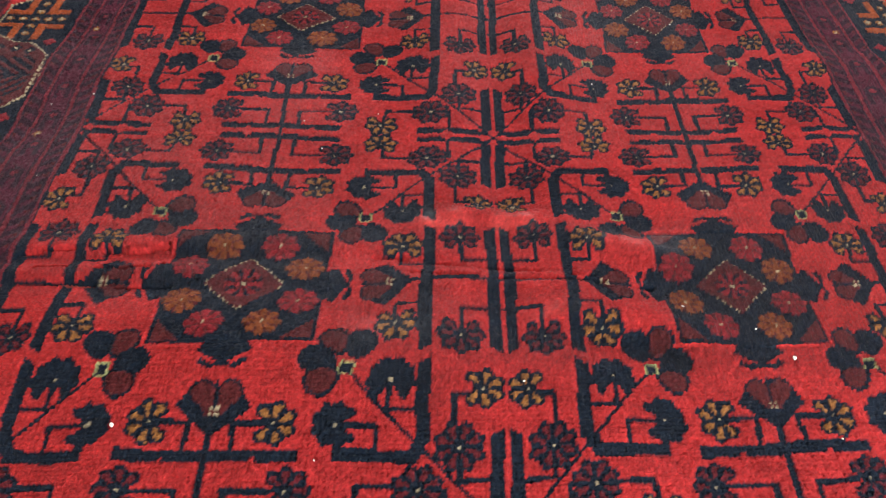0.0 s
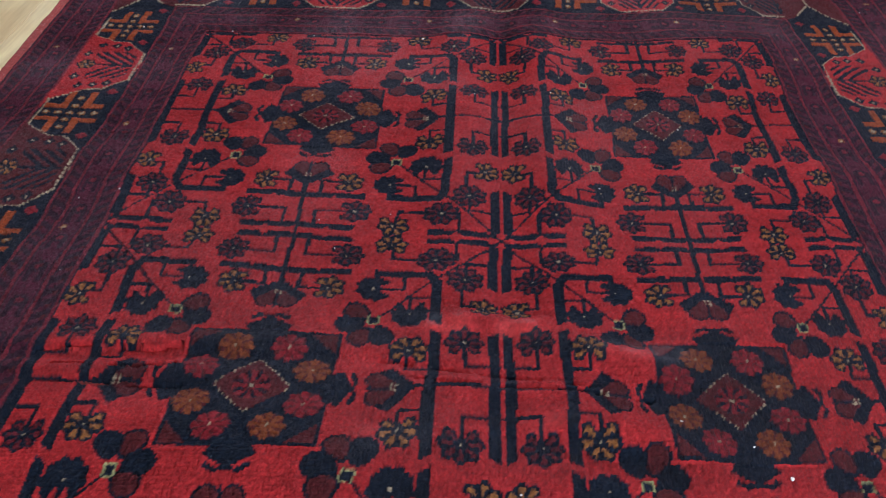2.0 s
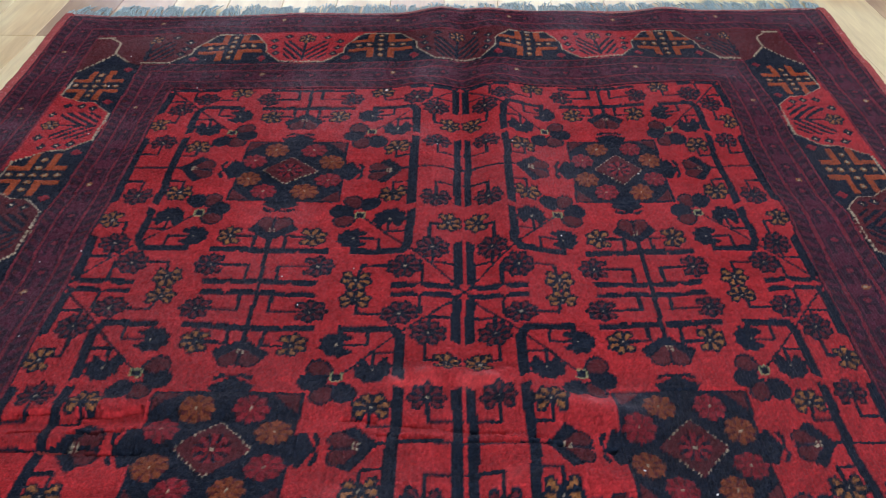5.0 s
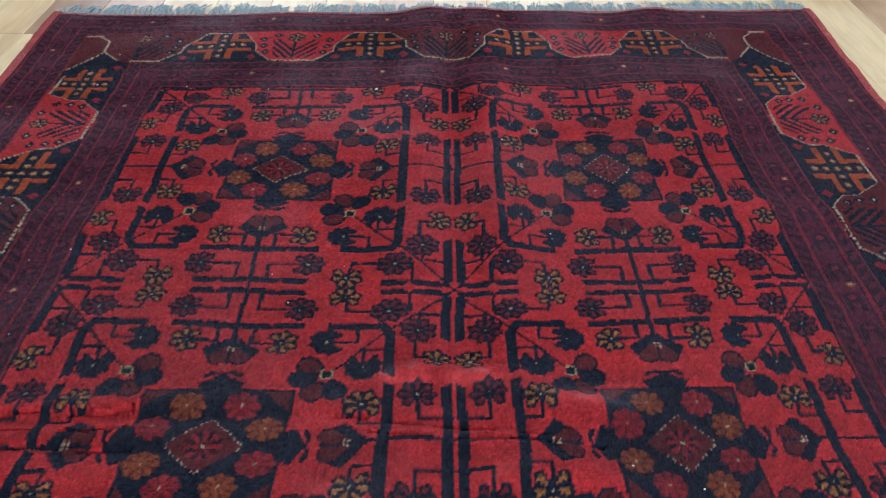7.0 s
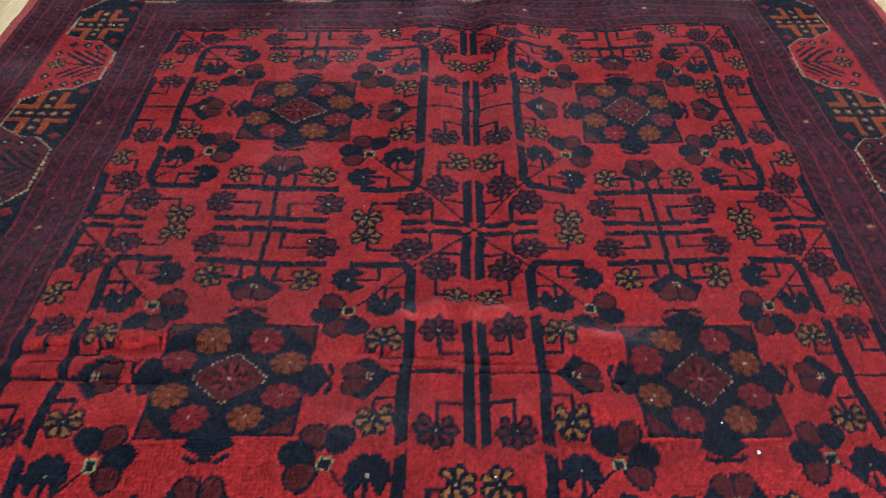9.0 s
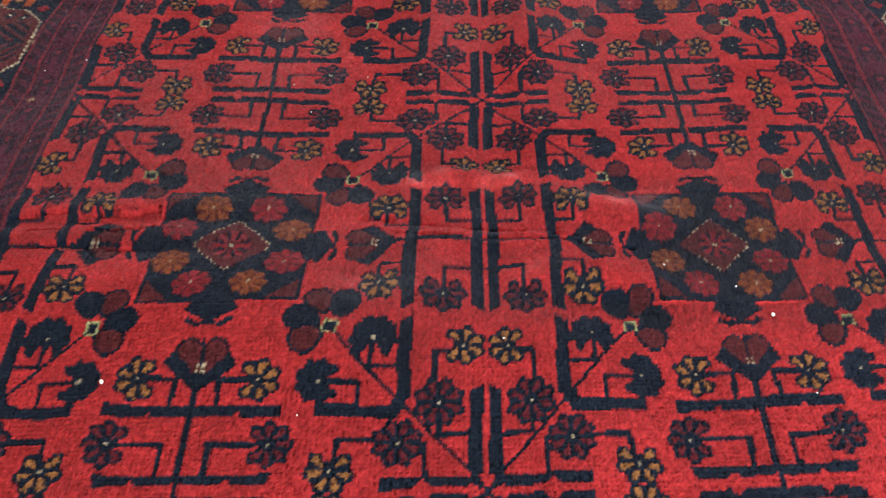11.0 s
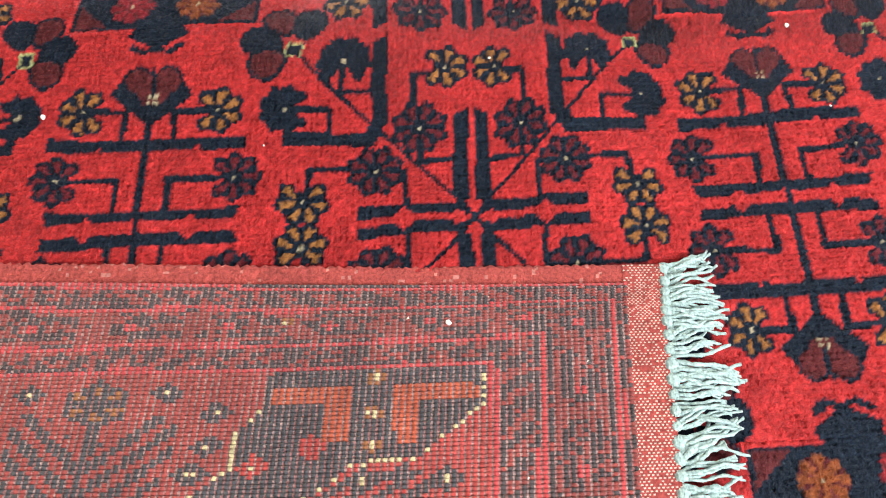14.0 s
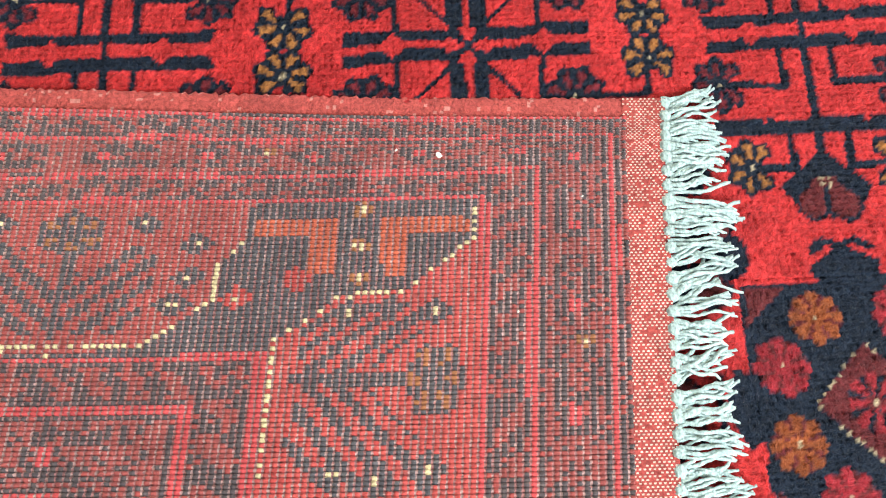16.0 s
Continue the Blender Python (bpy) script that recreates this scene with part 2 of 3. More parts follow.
def chart(u, v):
    near = np.clip((0.9 - v) / 0.7, 0, 1)
    s = np.interp(u, FAR_U, CHART_S) * (1 - near) + np.interp(u, NEAR_U, CHART_S) * near
    t = np.interp(v, CHART_V, CHART_T)
    # the weaver's drift over the field
    a, q = np.clip(s, -0.53, 0.53), np.clip(t, 0.50, 1.60) - 0.98
    calm = np.clip((0.60 - np.abs(s)) / 0.07, 0, 1) * np.clip((1.76 - t) / 0.10, 0, 1) * np.clip((t - 0.05) / 0.40, 0, 1)
    s = s - calm * (-0.0022 + 0.0049 * a + 0.0049 * q - 0.0226 * a * a + 0.0482 * a * q + 0.0108 * q * q - 0.0247 * a * a * q - 0.0825 * a ** 3)
    t = t - calm * (-0.0078 - 0.0117 * a + 0.004 * q + 0.0353 * a * a - 0.0242 * a * q + 0.0073 * q * q + 0.0474 * a * q * q + 0.0378 * a ** 3)
    s = s + 0.0020 * smooth_noise(u, v, 0.045, 1) + 0.003 * smooth_noise(u, v, 0.16, 2)
    t = t + 0.0020 * smooth_noise(u, v, 0.045, 3) + 0.003 * smooth_noise(u, v, 0.16, 4)
    return s, t


def line(x, y, x0, y0, x1, y1, w):
    dx, dy = x1 - x0, y1 - y0
    f = np.clip(((x - x0) * dx + (y - y0) * dy) / (dx * dx + dy * dy), 0, 1)
    return np.hypot(x - x0 - f * dx, y - y0 - f * dy) < w / 2


def bar(x, y, x0, x1, y0, y1):
    return (x > x0) & (x < x1) & (y > y0) & (y < y1)


def blossom(k, x, y, cx, cy, size, petal, rim=NAVY, n=8, stem=None):
    """A scalloped rim round blunt petals; a stem's side, where given, stays open."""
    dx, dy = x - cx, y - cy
    r, th = np.hypot(dx, dy) / size, np.arctan2(dy, dx)
    if stem is None:
        turn, gap = th * n / (2 * math.pi), np.zeros(r.shape, bool)
    else:
        off = (th - stem + math.pi) % (2 * math.pi) - math.pi
        turn, gap = (off % (2 * math.pi)) * (n + 1) / (2 * math.pi) - 0.5, np.abs(off) < math.pi / (n + 1)
    ray = np.cos(2 * math.pi * (turn - 0.5))
    k[(r < 0.93 + 0.09 * ray) & ~(gap & (r > 0.42))] = rim
    k[(r > 0.30) & (r < 0.80) & (ray > 0.30 - 0.55 * (r - 0.3)) & ~gap] = petal
    k[(np.abs(dx) < 0.0015) & (np.abs(dy) < 0.0013)] = IVORY


def leafy(k, x, y, cx, cy, size, stem):
    """A round leaf with a toothed rim, notched on both sides of its stem."""
    dx, dy = x - cx, y - cy
    r, th = np.hypot(dx, dy) / size, np.arctan2(dy, dx)
    off = np.abs((th - stem + math.pi) % (2 * math.pi) - math.pi)
    k[(r < 0.95 + 0.07 * np.cos(9 * off)) & ((off > 0.50) | (r < 0.36))] = NAVY
    k[(np.abs(dx) < 0.0015) & (np.abs(dy) < 0.0013)] = IVORY


def field_knots(s, t):
    """Mirrored cells, each with a boxed star in its middle and a cross at its corners."""
    k = np.full(s.shape, RED)
    ms = np.where(s > 0, 0.265, -0.265)
    mt = np.clip(np.floor(t / 0.56), 0, 2) * 0.56 + 0.28
    gx, gy = s - ms, t - mt
    x, y = np.abs(gx), np.abs(gy)

    def ink(mask, colour=NAVY):
        k[mask] = colour

    # stems
    for a in (
        (0, 0.175, 0, 0.28, 0.007), (0.05, 0.171, 0.021, 0.171, 0.0055), (0.021, 0.171, 0.023, 0.203, 0.006),
        (0.065, 0.235, 0.020, 0.235, 0.0055), (0.020, 0.235, 0.022, 0.27, 0.006),
        (0.116, 0.1725, 0.150, 0.1725, 0.0050), (0.150, 0.1725, 0.150, 0.2, 0.0050),
        (0.159, 0.13, 0.159, 0.156, 0.005), (0.159, 0.156, 0.188, 0.156, 0.0050),
        (0.122, 0.121, 0.262, 0.272, 0.0036), (0.17, 0, 0.27, 0, 0.0048),
        (0.224, 0.076, 0.224, 0.040, 0.0050), (0.224, 0.040, 0.262, 0.040, 0.0050),
        (0.160, 0.062, 0.160, 0.036, 0.0050), (0.160, 0.036, 0.188, 0.036, 0.0050),
        (0.245, 0.142, 0.219, 0.142, 0.0055), (0.219, 0.142, 0.219, 0.19, 0.0055),
        (0.222, 0.19, 0.223, 0.224, 0.0050), (0.223, 0.224, 0.258, 0.224, 0.0050),
        (0.185, 0.232, 0.211, 0.232, 0.0050), (0.211, 0.232, 0.211, 0.27, 0.0050),
        (0.172, 0.231, 0.133, 0.231, 0.0050), (0.133, 0.231, 0.130, 0.258, 0.0050),
    ):
        ink(line(x, y, *a))
    # bars
    edge = 0.0035 * np.sign(np.sin(x * 330))
    ink(bar(x, y, 0.004, 0.080 + edge, 0.196, 0.2085))
    ink(bar(x, y, 0.0, 0.081 - 0.4 * (y - 0.26), 0.2635, 0.2745))
    ink(bar(x, y, 0.040, 0.044, 0.204, 0.2085), RED)
    ink(bar(x, y, 0.112, 0.186, 0.195, 0.2075))
    ink(line(x, y, 0.180, 0.201, 0.190, 0.183, 0.013))
    ink(bar(x, y, 0.183, 0.1965, 0.103 + 0.6 * (0.1965 - x), 0.188))
    ink(bar(x, y, 0.1825, 0.196, -1, 0.092 + 0.5 * (0.196 - x)))
    ink(bar(x, y, 0.2505, 0.2625, -1, 0.090 + 0.5 * (x - 0.25)))
    ink(bar(x, y, 0.2495, 0.2625, 0.175 + 0.5 * (0.2625 - x), 0.29))
    ink(bar(x, y, 0.172, 0.270, 0.265, 0.2765))
    for cx in (0.0, 0.042, 0.209):
        ink(np.abs(x - cx) + np.abs(y - 0.28) < 0.0115, RED)
    ink((np.abs(x) < 0.003) & (y > 0.265), NAVY)
    r = np.hypot(x - 0.265, y - 0.28)
    ink((r < 0.017) & (np.cos(4 * np.arctan2(y - 0.28, x - 0.265)) > -0.2), RED)
    ink(r < 0.004, NAVY)
    # blossoms
    west, south, north, east = math.pi, -math.pi / 2, math.pi / 2, 0.0
    blossom(k, x, y, 0.0575, 0.1715, 0.0225, GOLD, n=6, stem=west)
    blossom(k, x, y, 0.0735, 0.2355, 0.0240, WINE, n=7, stem=west)
    leafy(k, x, y, 0.1135, 0.1725, 0.0232, east)
    leafy(k, x, y, 0.1595, 0.1265, 0.0242, north)
    blossom(k, x, y, 0.2235, 0.077, 0.0242, WINE, n=7, stem=south)
    blossom(k, x, y, 0.1612, 0.0645, 0.0235, GOLD, n=6, stem=south)
    blossom(k, x, y, 0.2438, 0.1365, 0.0215, GOLD, n=6, stem=west)
    blossom(k, x, y, 0.2225, 0.193, 0.0245, WINE, n=8)
    blossom(k, x, y, 0.1865, 0.2325, 0.0245, WINE, n=8)
    blossom(k, x, y, 0.1278, 0.2600, 0.0225, GOLD, n=6, stem=south)
    # clover with a lime square
    for cx, cy, c in ((0.104, 0.086, MAROON), (0.128, 0.088, NAVY), (0.090, 0.108, NAVY), (0.097, 0.129, MAROON)):
        a = math.atan2(cy - 0.116, cx - 0.117)
        out = (x - cx) * math.cos(a) + (y - cy) * math.sin(a)
        off = (y - cy) * math.cos(a) - (x - cx) * math.sin(a)
        ink(np.hypot(out / 0.0185, off / (0.0150 + 0.2 * out)) < 1, NAVY)
        ink(np.hypot((out - 0.001) / 0.0145, off / (0.0112 + 0.2 * out)) < 1, c)
    q = np.maximum(np.abs(x - 0.117), np.abs(y - 0.116))
    ink(q < 0.0070)
    ink((q < 0.0074) & (q > 0.0054) & (np.abs(x - 0.117) + np.abs(y - 0.116) < 0.0125), LIME)
    # hearts, upright and on their sides
    for a, b, tip in ((x, y, 0.18), (y, x, 0.172)):
        ink((a < np.interp(b - tip, [-0.046, -0.034, -0.024, -0.004, 0.002], [0.018, 0.030, 0.036, 0.010, 0.003])) & (b > tip - 0.040) & (b < tip + 0.002))
        d = np.hypot(a - 0.0125, b - tip + 0.0385)
        ink(d < 0.0138)
        ink((d < 0.0112) | ((a < 0.0225 + 0.8 * (tip - 0.037 - b)) & (b > tip - 0.040) & (b < tip - 0.018)), MAROON)
        ink((a < 0.0019) & (b > tip - 0.052) & (b < tip - 0.024), NAVY)
        ink((np.abs(np.abs(a) - 0.0030) < 0.0016) & (np.abs(np.abs(b - tip + 0.021) - 0.0028) < 0.0016), IVORY)
    # boxed star
    for a, b, w in ((x, y, 0.087), (y, x, 0.083)):
        knob = np.interp(b - w, [0, 0.010, 0.022], [0.022, 0.028, 0.005])
        ink((b > w - 0.004) & (b < w + 0.022) & (a < knob))
        ink(line(a, b, 0, w + 0.0245, 0.012, w + 0.0265, 0.0045) | line(a, b, 0.012, w + 0.0265, 0.021, w + 0.022, 0.0065))
    inside = (x < 0.083) & (y < 0.087)
    ink(inside)
    ink(inside & (0.083 - x + 0.087 - y < 0.036) & (x < 0.0795) & (y < 0.0835) & (0.083 - x + 0.087 - y > 0.006), MAROON)
    for cx, cy in ((0.030, 0.060), (0.060, 0.026)):
        for sx in (-1, 1):
            for sy in (-1, 1):
                warm = (sx * sy < 0) if cy > 0.05 else (sx * sy > 0)
                dx, dy = gx - sx * cx, gy - sy * cy
                r, th = np.hypot(dx, dy), np.arctan2(dy, dx)
                petals = r < 0.0200 * (0.95 + 0.06 * np.cos(8 * th))
                ink(petals & inside, RUST if warm else ROSE)
                ink(petals & inside & (r > 0.006) & (r < 0.018) & (np.cos(8 * th) < -0.60), MAROON)
                ink(r < 0.0016, IVORY)
    d = x / 0.042 + y / 0.041
    ink(d < 1.13)
    ink(d < 1.0, MAROON)
    step = (gx / KNOT_U % 2) < 1.15
    ink((d > 0.978) & (d < 1.022) & step, IVORY)
    r, th = np.hypot(gx, gy), np.arctan2(gy, gx)
    ink((r < 0.020) & (r > 0.005) & (np.cos(8 * th) > -0.1), ROSE)
    ink((r < 0.020) & (r > 0.005) & (np.cos(8 * th) < -0.55), NAVY)
    ink(r < 0.0020, IVORY)
    return k


def guard_knots(w, a, width):
    """Three narrow bands with red lines between. w: across, from the inside; a: along."""
    k = np.full(w.shape, PLUM)
    f = w / width
    side = (f < 0.29) | (f > 0.71)
    slant = np.where(f < 0.5, a + 0.8 * w, a - 0.8 * w)
    k[side & ((slant % 0.021) < 0.011)] = INK
    k[side & ((slant % 0.021) > 0.015) & ((w * 1000 // 6) % 3 == 1)] = MAROON
    mid = ~side
    b = (a % 0.062)
    k[mid] = PLUM
    k[mid & (np.abs(np.abs(f - 0.5) - 0.085 * np.sign(np.sin(a * 101))) < 0.035)] = INK
    k[mid & (np.hypot(b - 0.031, (w - width / 2)) < 0.010)] = INK
    k[mid & (np.hypot(b - 0.031, (w - width / 2)) < 0.0045)] = DULL
    k[mid & (np.hypot((a % 0.248) - 0.12, (w - width / 2) - 0.006) < 0.0050)] = GOLD
    k[mid & (np.hypot((a % 0.248) - 0.12, (w - width / 2) - 0.006) < 0.0026)] = IVORY
    for c in (0.02, 0.29, 0.71, 0.98):
        k[np.abs(f - c) < 0.055] = INK
        k[np.abs(f - c) < 0.027] = DULL
    return k


def border_knots(w, a, tone):
    """Crosses on navy and branches on red or maroon, by turns. w: 0 inside to 1 outside; a: along from the nearest cross."""
    tree_half = np.interp(w, [0, 0.06, 0.34, 0.58, 0.94, 1.0], [0.0, 0.047, 0.081, 0.083, 0.114, 0.155])
    to_tree = 0.155 - np.abs(a)
    b = np.where(a > 0, to_tree, -to_tree)
    tree = np.abs(b) < tree_half
    k = np.where(tree, tone, NAVY)
    z = w * 0.125
    # branch
    lean = z - 1.25 * np.abs(b)
    rib = (lean + 0.004) % 0.0205 < 0.0112
    k[tree & rib & (np.abs(b) < 0.046) & (lean > -0.022) & (lean < 0.058) & (z > 0.016) & (z < 0.090)] = NAVY
    k[tree & (np.abs(b) < 0.0030) & (z > 0.014) & (z < 0.10)] = NAVY
    for cx, cy in ((0.060, 0.040), (0.066, 0.063), (0.068, 0.090), (0.040, 0.108)):
        r = np.abs(np.abs(b) - cx) + np.abs(z - cy)
        k[tree & (r < 0.0105)] = NAVY
        k[tree & (r < 0.0028)] = IVORY
    bl = k.copy()
    blossom(bl, b, z, 0.0, 0.099, 0.0190, GOLD, NAVY, 6)
    k = np.where(tree, bl, k)
    # cross
    x, y = np.abs(a), np.abs(z - 0.066)
    arm = ~tree
    k[arm & bar(x, y, 0.0145, 0.064, 0.0125, 0.0245)] = ORANGE
    k[arm & bar(x, y, 0.0145, 0.0275, 0.0125, 0.050)] = ORANGE
    for p in (0.0, 0.0225, 0.045):
        k[arm & (np.hypot(x - p, y) < 0.0058)] = GOLD
        k[arm & (np.hypot(x, y - p * 0.9) < 0.0058)] = GOLD
        k[arm & (np.hypot(x - p, y) < 0.003)] = IVORY
        k[arm & (np.hypot(x, y - p * 0.9) < 0.003)] = IVORY
    k[arm & (np.abs(x - 0.068) + np.abs(z - 0.020) < 0.0105)] = ROSE
    # dotted outline
    beads = (a / KNOT % 2 < 1.45) | (z / KNOT % 2 < 1.1)
    rim = (np.abs(np.abs(b) - tree_half) < 0.0014) & (w < 0.93) & beads
    k[rim] = IVORY
    k[(np.abs(w - 0.05) < 0.016) & (np.abs(b) < 0.048) & beads] = IVORY
    k[(np.abs(w - 0.945) < 0.016) & (np.abs(a) < 0.040) & beads] = IVORY
    return k


def end_depth(t):
    """How far past the field's ends, in the measure of the sides."""
    near = np.interp(-t, [-1, 0, 0.137, 0.254, 0.345, 0.38], [-0.8, 0, 0.09, 0.208, 0.283, 0.312])
    return np.maximum(near, (t - 1.68) * 0.82)


def knots(u, v):
    s, t = chart(u, v)
    outs = np.abs(s) - 0.53
    outt = end_depth(t)
    d = np.maximum(outs, outt)
    k = field_knots(s, t)
    k[(d > -0.003)] = NAVY
    on_side = outs > outt
    along = np.where(on_side, t, s)
    inner = (d > 0) & (d <= 0.09)
    g = guard_knots(d, along, 0.09)
    k[inner] = g[inner]
    tb = t + 0.017 * np.clip((0.3 - t) / 0.3, 0, 1)
    i = np.round((tb - 1.70) / 0.31)
    a_side = tb - 1.70 - i * 0.31
    tone_side = np.where((np.floor((1.70 - tb) / 0.31) % 2) == 0, RED, MAROON)
    j = np.round((s - 0.153) / 0.307)
    a_end = s - 0.153 - j * 0.307
    odd = (np.abs(np.round(s / 0.307)) % 2) == 1
    tone_end = np.where(odd == (t > 0.8), RED, MAROON)
    ws = (np.abs(s) - 0.62) / 0.118
    we = (outt - 0.09) / 0.118
    bside = border_knots(ws, a_side, tone_side)
    bend = border_knots(we, a_end * 1.01, tone_end)
    b = np.where(ws > 0, bside, bend)
    # far corners: plain maroon with a beaded line
    tl = np.interp(ws, [0, 0.2, 0.5, 1.0], [1.785, 1.80, 1.845, 1.758])
    tree_half = np.interp(ws, [0, 0.06, 0.34, 0.58, 0.94, 1.0], [0.0, 0.047, 0.081, 0.083, 0.114, 0.155])
    b[(ws > 0) & (t > 1.70) & (0.155 - np.abs(a_side) < tree_half + 0.004)] = NAVY
    far_corner = (ws > 0) & (t > tl)
    b[far_corner] = MAROON
    bracket = np.abs(ws - np.interp(we, [0, 0.07, 0.41, 0.75, 1.0], [0.15, 0.21, 0.51, 0.55, 0.82]))
    b[far_corner & (bracket < 0.020) & (we > 0.02) & (we < 0.96)] = IVORY
    b[far_corner & (np.abs(we - 0.945) < 0.022) & (ws > 0.70) & (ws < 1.0)] = IVORY
    b[(ws > 0.2) & (ws < 0.98) & (np.abs(t - tl) < 0.0026) & (ws * 14 % 1 < 0.7)] = IVORY
    # near corners: half a cross, cut by the first branch of the end border
    near_corner = (t < -0.095)
    split = np.interp(t, [-0.256, -0.252, -0.211, -0.173, -0.138, -0.136], [0.738, 0.708, 0.665, 0.661, 0.628, 0.50])
    cut = near_corner & (np.abs(s) > split) & (np.abs(s) > 0.60) & (t < 0.04)
    x, y = np.abs(t + 0.185), 0.738 - np.abs(s)
    half = np.where(cut, NAVY, RED)
    half[cut & bar(x, y, 0.0145, 0.062, 0.0135, 0.0275)] = ORANGE
    half[cut & bar(x, y, 0.0125, 0.0275, 0.0135, 0.060)] = ORANGE
    for p in (0.008, 0.036, 0.062):
        half[cut & (np.hypot(x, y - p) < 0.0058)] = GOLD
        half[cut & (np.hypot(x, y - p) < 0.0028)] = IVORY
    for p, q in ((-0.150, 0.063), (-0.116, 0.077)):
        half[cut & (np.abs(t - p) + np.abs(y - q) < 0.0105)] = ROSE
        half[cut & (np.abs(t - p) + np.abs(y - q) < 0.0022)] = IVORY
    keep_tree = (t > -0.12) & (np.abs(tb + 0.005) < np.interp(ws, [0, 0.06, 0.34, 0.58, 0.94, 1.0], [0.0, 0.047, 0.081, 0.083, 0.114, 0.155]) + 0.002)
    red_part = near_corner & ~cut & (np.abs(s) > 0.55)
    b = np.where(cut & ~keep_tree, half, b)
    b = np.where(red_part & ~keep_tree, np.where(ws > 0, RED, np.where(bend == NAVY, NAVY, bend)), b)
    axis = np.abs(s) - 0.606
    z = we * 0.125
    fan = z - 1.25 * np.abs(axis)
    open_red = red_part & ~keep_tree
    b[open_red] = RED
    b[open_red & ((fan + 0.004) % 0.0195 < 0.0095) & (np.abs(axis) < 0.05) & (fan > -0.022) & (fan < 0.058) & (z > 0.016) & (z < 0.092)] = NAVY
    b[open_red & (np.abs(axis) < 0.003) & (z > 0.014) & (z < 0.10)] = NAVY
    for p, q in ((0.042, 0.046), (0.045, 0.071), (0.042, 0.098)):
        r = np.abs(np.abs(axis) - p) + np.abs(z - q)
        b[open_red & (r < 0.0105)] = NAVY
        b[open_red & (r < 0.0028)] = IVORY
    bl = b.copy()
    blossom(bl, axis, z, 0.0, 0.100, 0.0190, GOLD, NAVY, 6)
    b = np.where(open_red, bl, b)
    b[near_corner & ~keep_tree & (np.abs(np.abs(s) - split) < 0.0016) & (np.abs(s) > 0.627) & (t > -0.252) & (t / KNOT % 2 < 1.3)] = IVORY
    b[(np.abs(t + 0.138) < 0.0028) & (np.abs(s) < 0.630) & (np.abs(s) > 0.562) & (s / KNOT_U % 2 < 1.2)] = IVORY
    b[(np.abs(t + 0.251) < 0.0028) & (np.abs(s) < 0.735) & (np.abs(s) > 0.706) & (s / KNOT_U % 2 < 1.2)] = IVORY
    main = (d > 0.09) & (d <= 0.208)
    k[main] = b[main]
    outer = d > 0.208
    g = guard_knots(d - 0.208, along, 0.092)
    k[outer] = g[outer]
    return k


# ---- the rug laid out: skewed ends, wrinkles, and the near corner turned over ----
CORNER_X, CORNER_Y, REACH, ROLL = -0.847, -0.271, 0.961, 0.024
THICK = 0.0095


def wrinkle(x, y):
    def bump(cx, cy, sx, sy, h, turn=0.0):
        c, s = math.cos(turn), math.sin(turn)
        a, b = (x - cx) * c + (y - cy) * s, -(x - cx) * s + (y - cy) * c
        return h * np.exp(-(a / sx) ** 2 - (b / sy) ** 2)
    z = 0.0042 * smooth_noise(x, y, 0.20, 8) + 0.0034 * smooth_noise(x, y, 0.085, 18)
    z = z + bump(-0.015, 1.112, 0.075, 0.014, 0.012, -0.05) + bump(0.14, 1.060, 0.080, 0.022, 0.016, -0.25)
    z = z - bump(-0.40, 1.040, 0.17, 0.009, 0.004, 0.05) - bump(-0.42, 0.995, 0.16, 0.009, 0.004, -0.03) - bump(-0.02, 1.03, 0.12, 0.009, 0.004, -0.12)
    z = z + bump(-0.40, 1.060, 0.18, 0.016, 0.008, 0.05) + bump(-0.02, 1.005, 0.14, 0.018, 0.008) + bump(-0.40, 1.015, 0.18, 0.014, 0.006, 0.02)
    z = z - bump(0.12, 0.918, 0.08, 0.020, 0.008, -0.2) + bump(0.11, 0.958, 0.09, 0.028, 0.013, -0.2)
    z = z + bump(-0.25, 0.90, 0.10, 0.05, 0.006) + bump(0.30, 1.20, 0.16, 0.05, 0.006, 0.3)
    z = z + bump(-0.03, 2.24, 0.07, 0.30, 0.010) + bump(0.47, 2.26, 0.05, 0.12, 0.009)
    z = z + bump(0.0, 0.90, 0.80, 0.20, 0.014) + bump(-0.12, 0.915, 0.45, 0.070, 0.010) + bump(0.076, 1.75, 0.048, 0.55, 0.014) - bump(0.008, 1.7, 0.024, 0.7, 0.006) + bump(-0.06, 1.6, 0.045, 0.9, 0.005)
    return np.maximum(z + 0.002, 0)


def parting(x, y):
    """Slits where the creased pile parts."""
    cut = np.zeros(x.shape)
    for x0, x1, y0, slope in ((-0.62, -0.36, 1.042, 0.05), (-0.60, -0.34, 0.995, -0.03), (-0.14, 0.10, 1.030, -0.12), (-0.55, -0.30, 1.018, 0.02), (-0.10, 0.16, 1.008, -0.03)):
        off = np.abs(y - y0 - slope * (x - (x0 + x1) / 2) - 0.004 * smooth_noise(x, 0 * x, 0.05, 41))
        cut = np.maximum(cut, (off < 0.0026) & (x > x0) & (x < x1) & (smooth_noise(x, y * 3, 0.030, 43) > -0.15))
    return cut


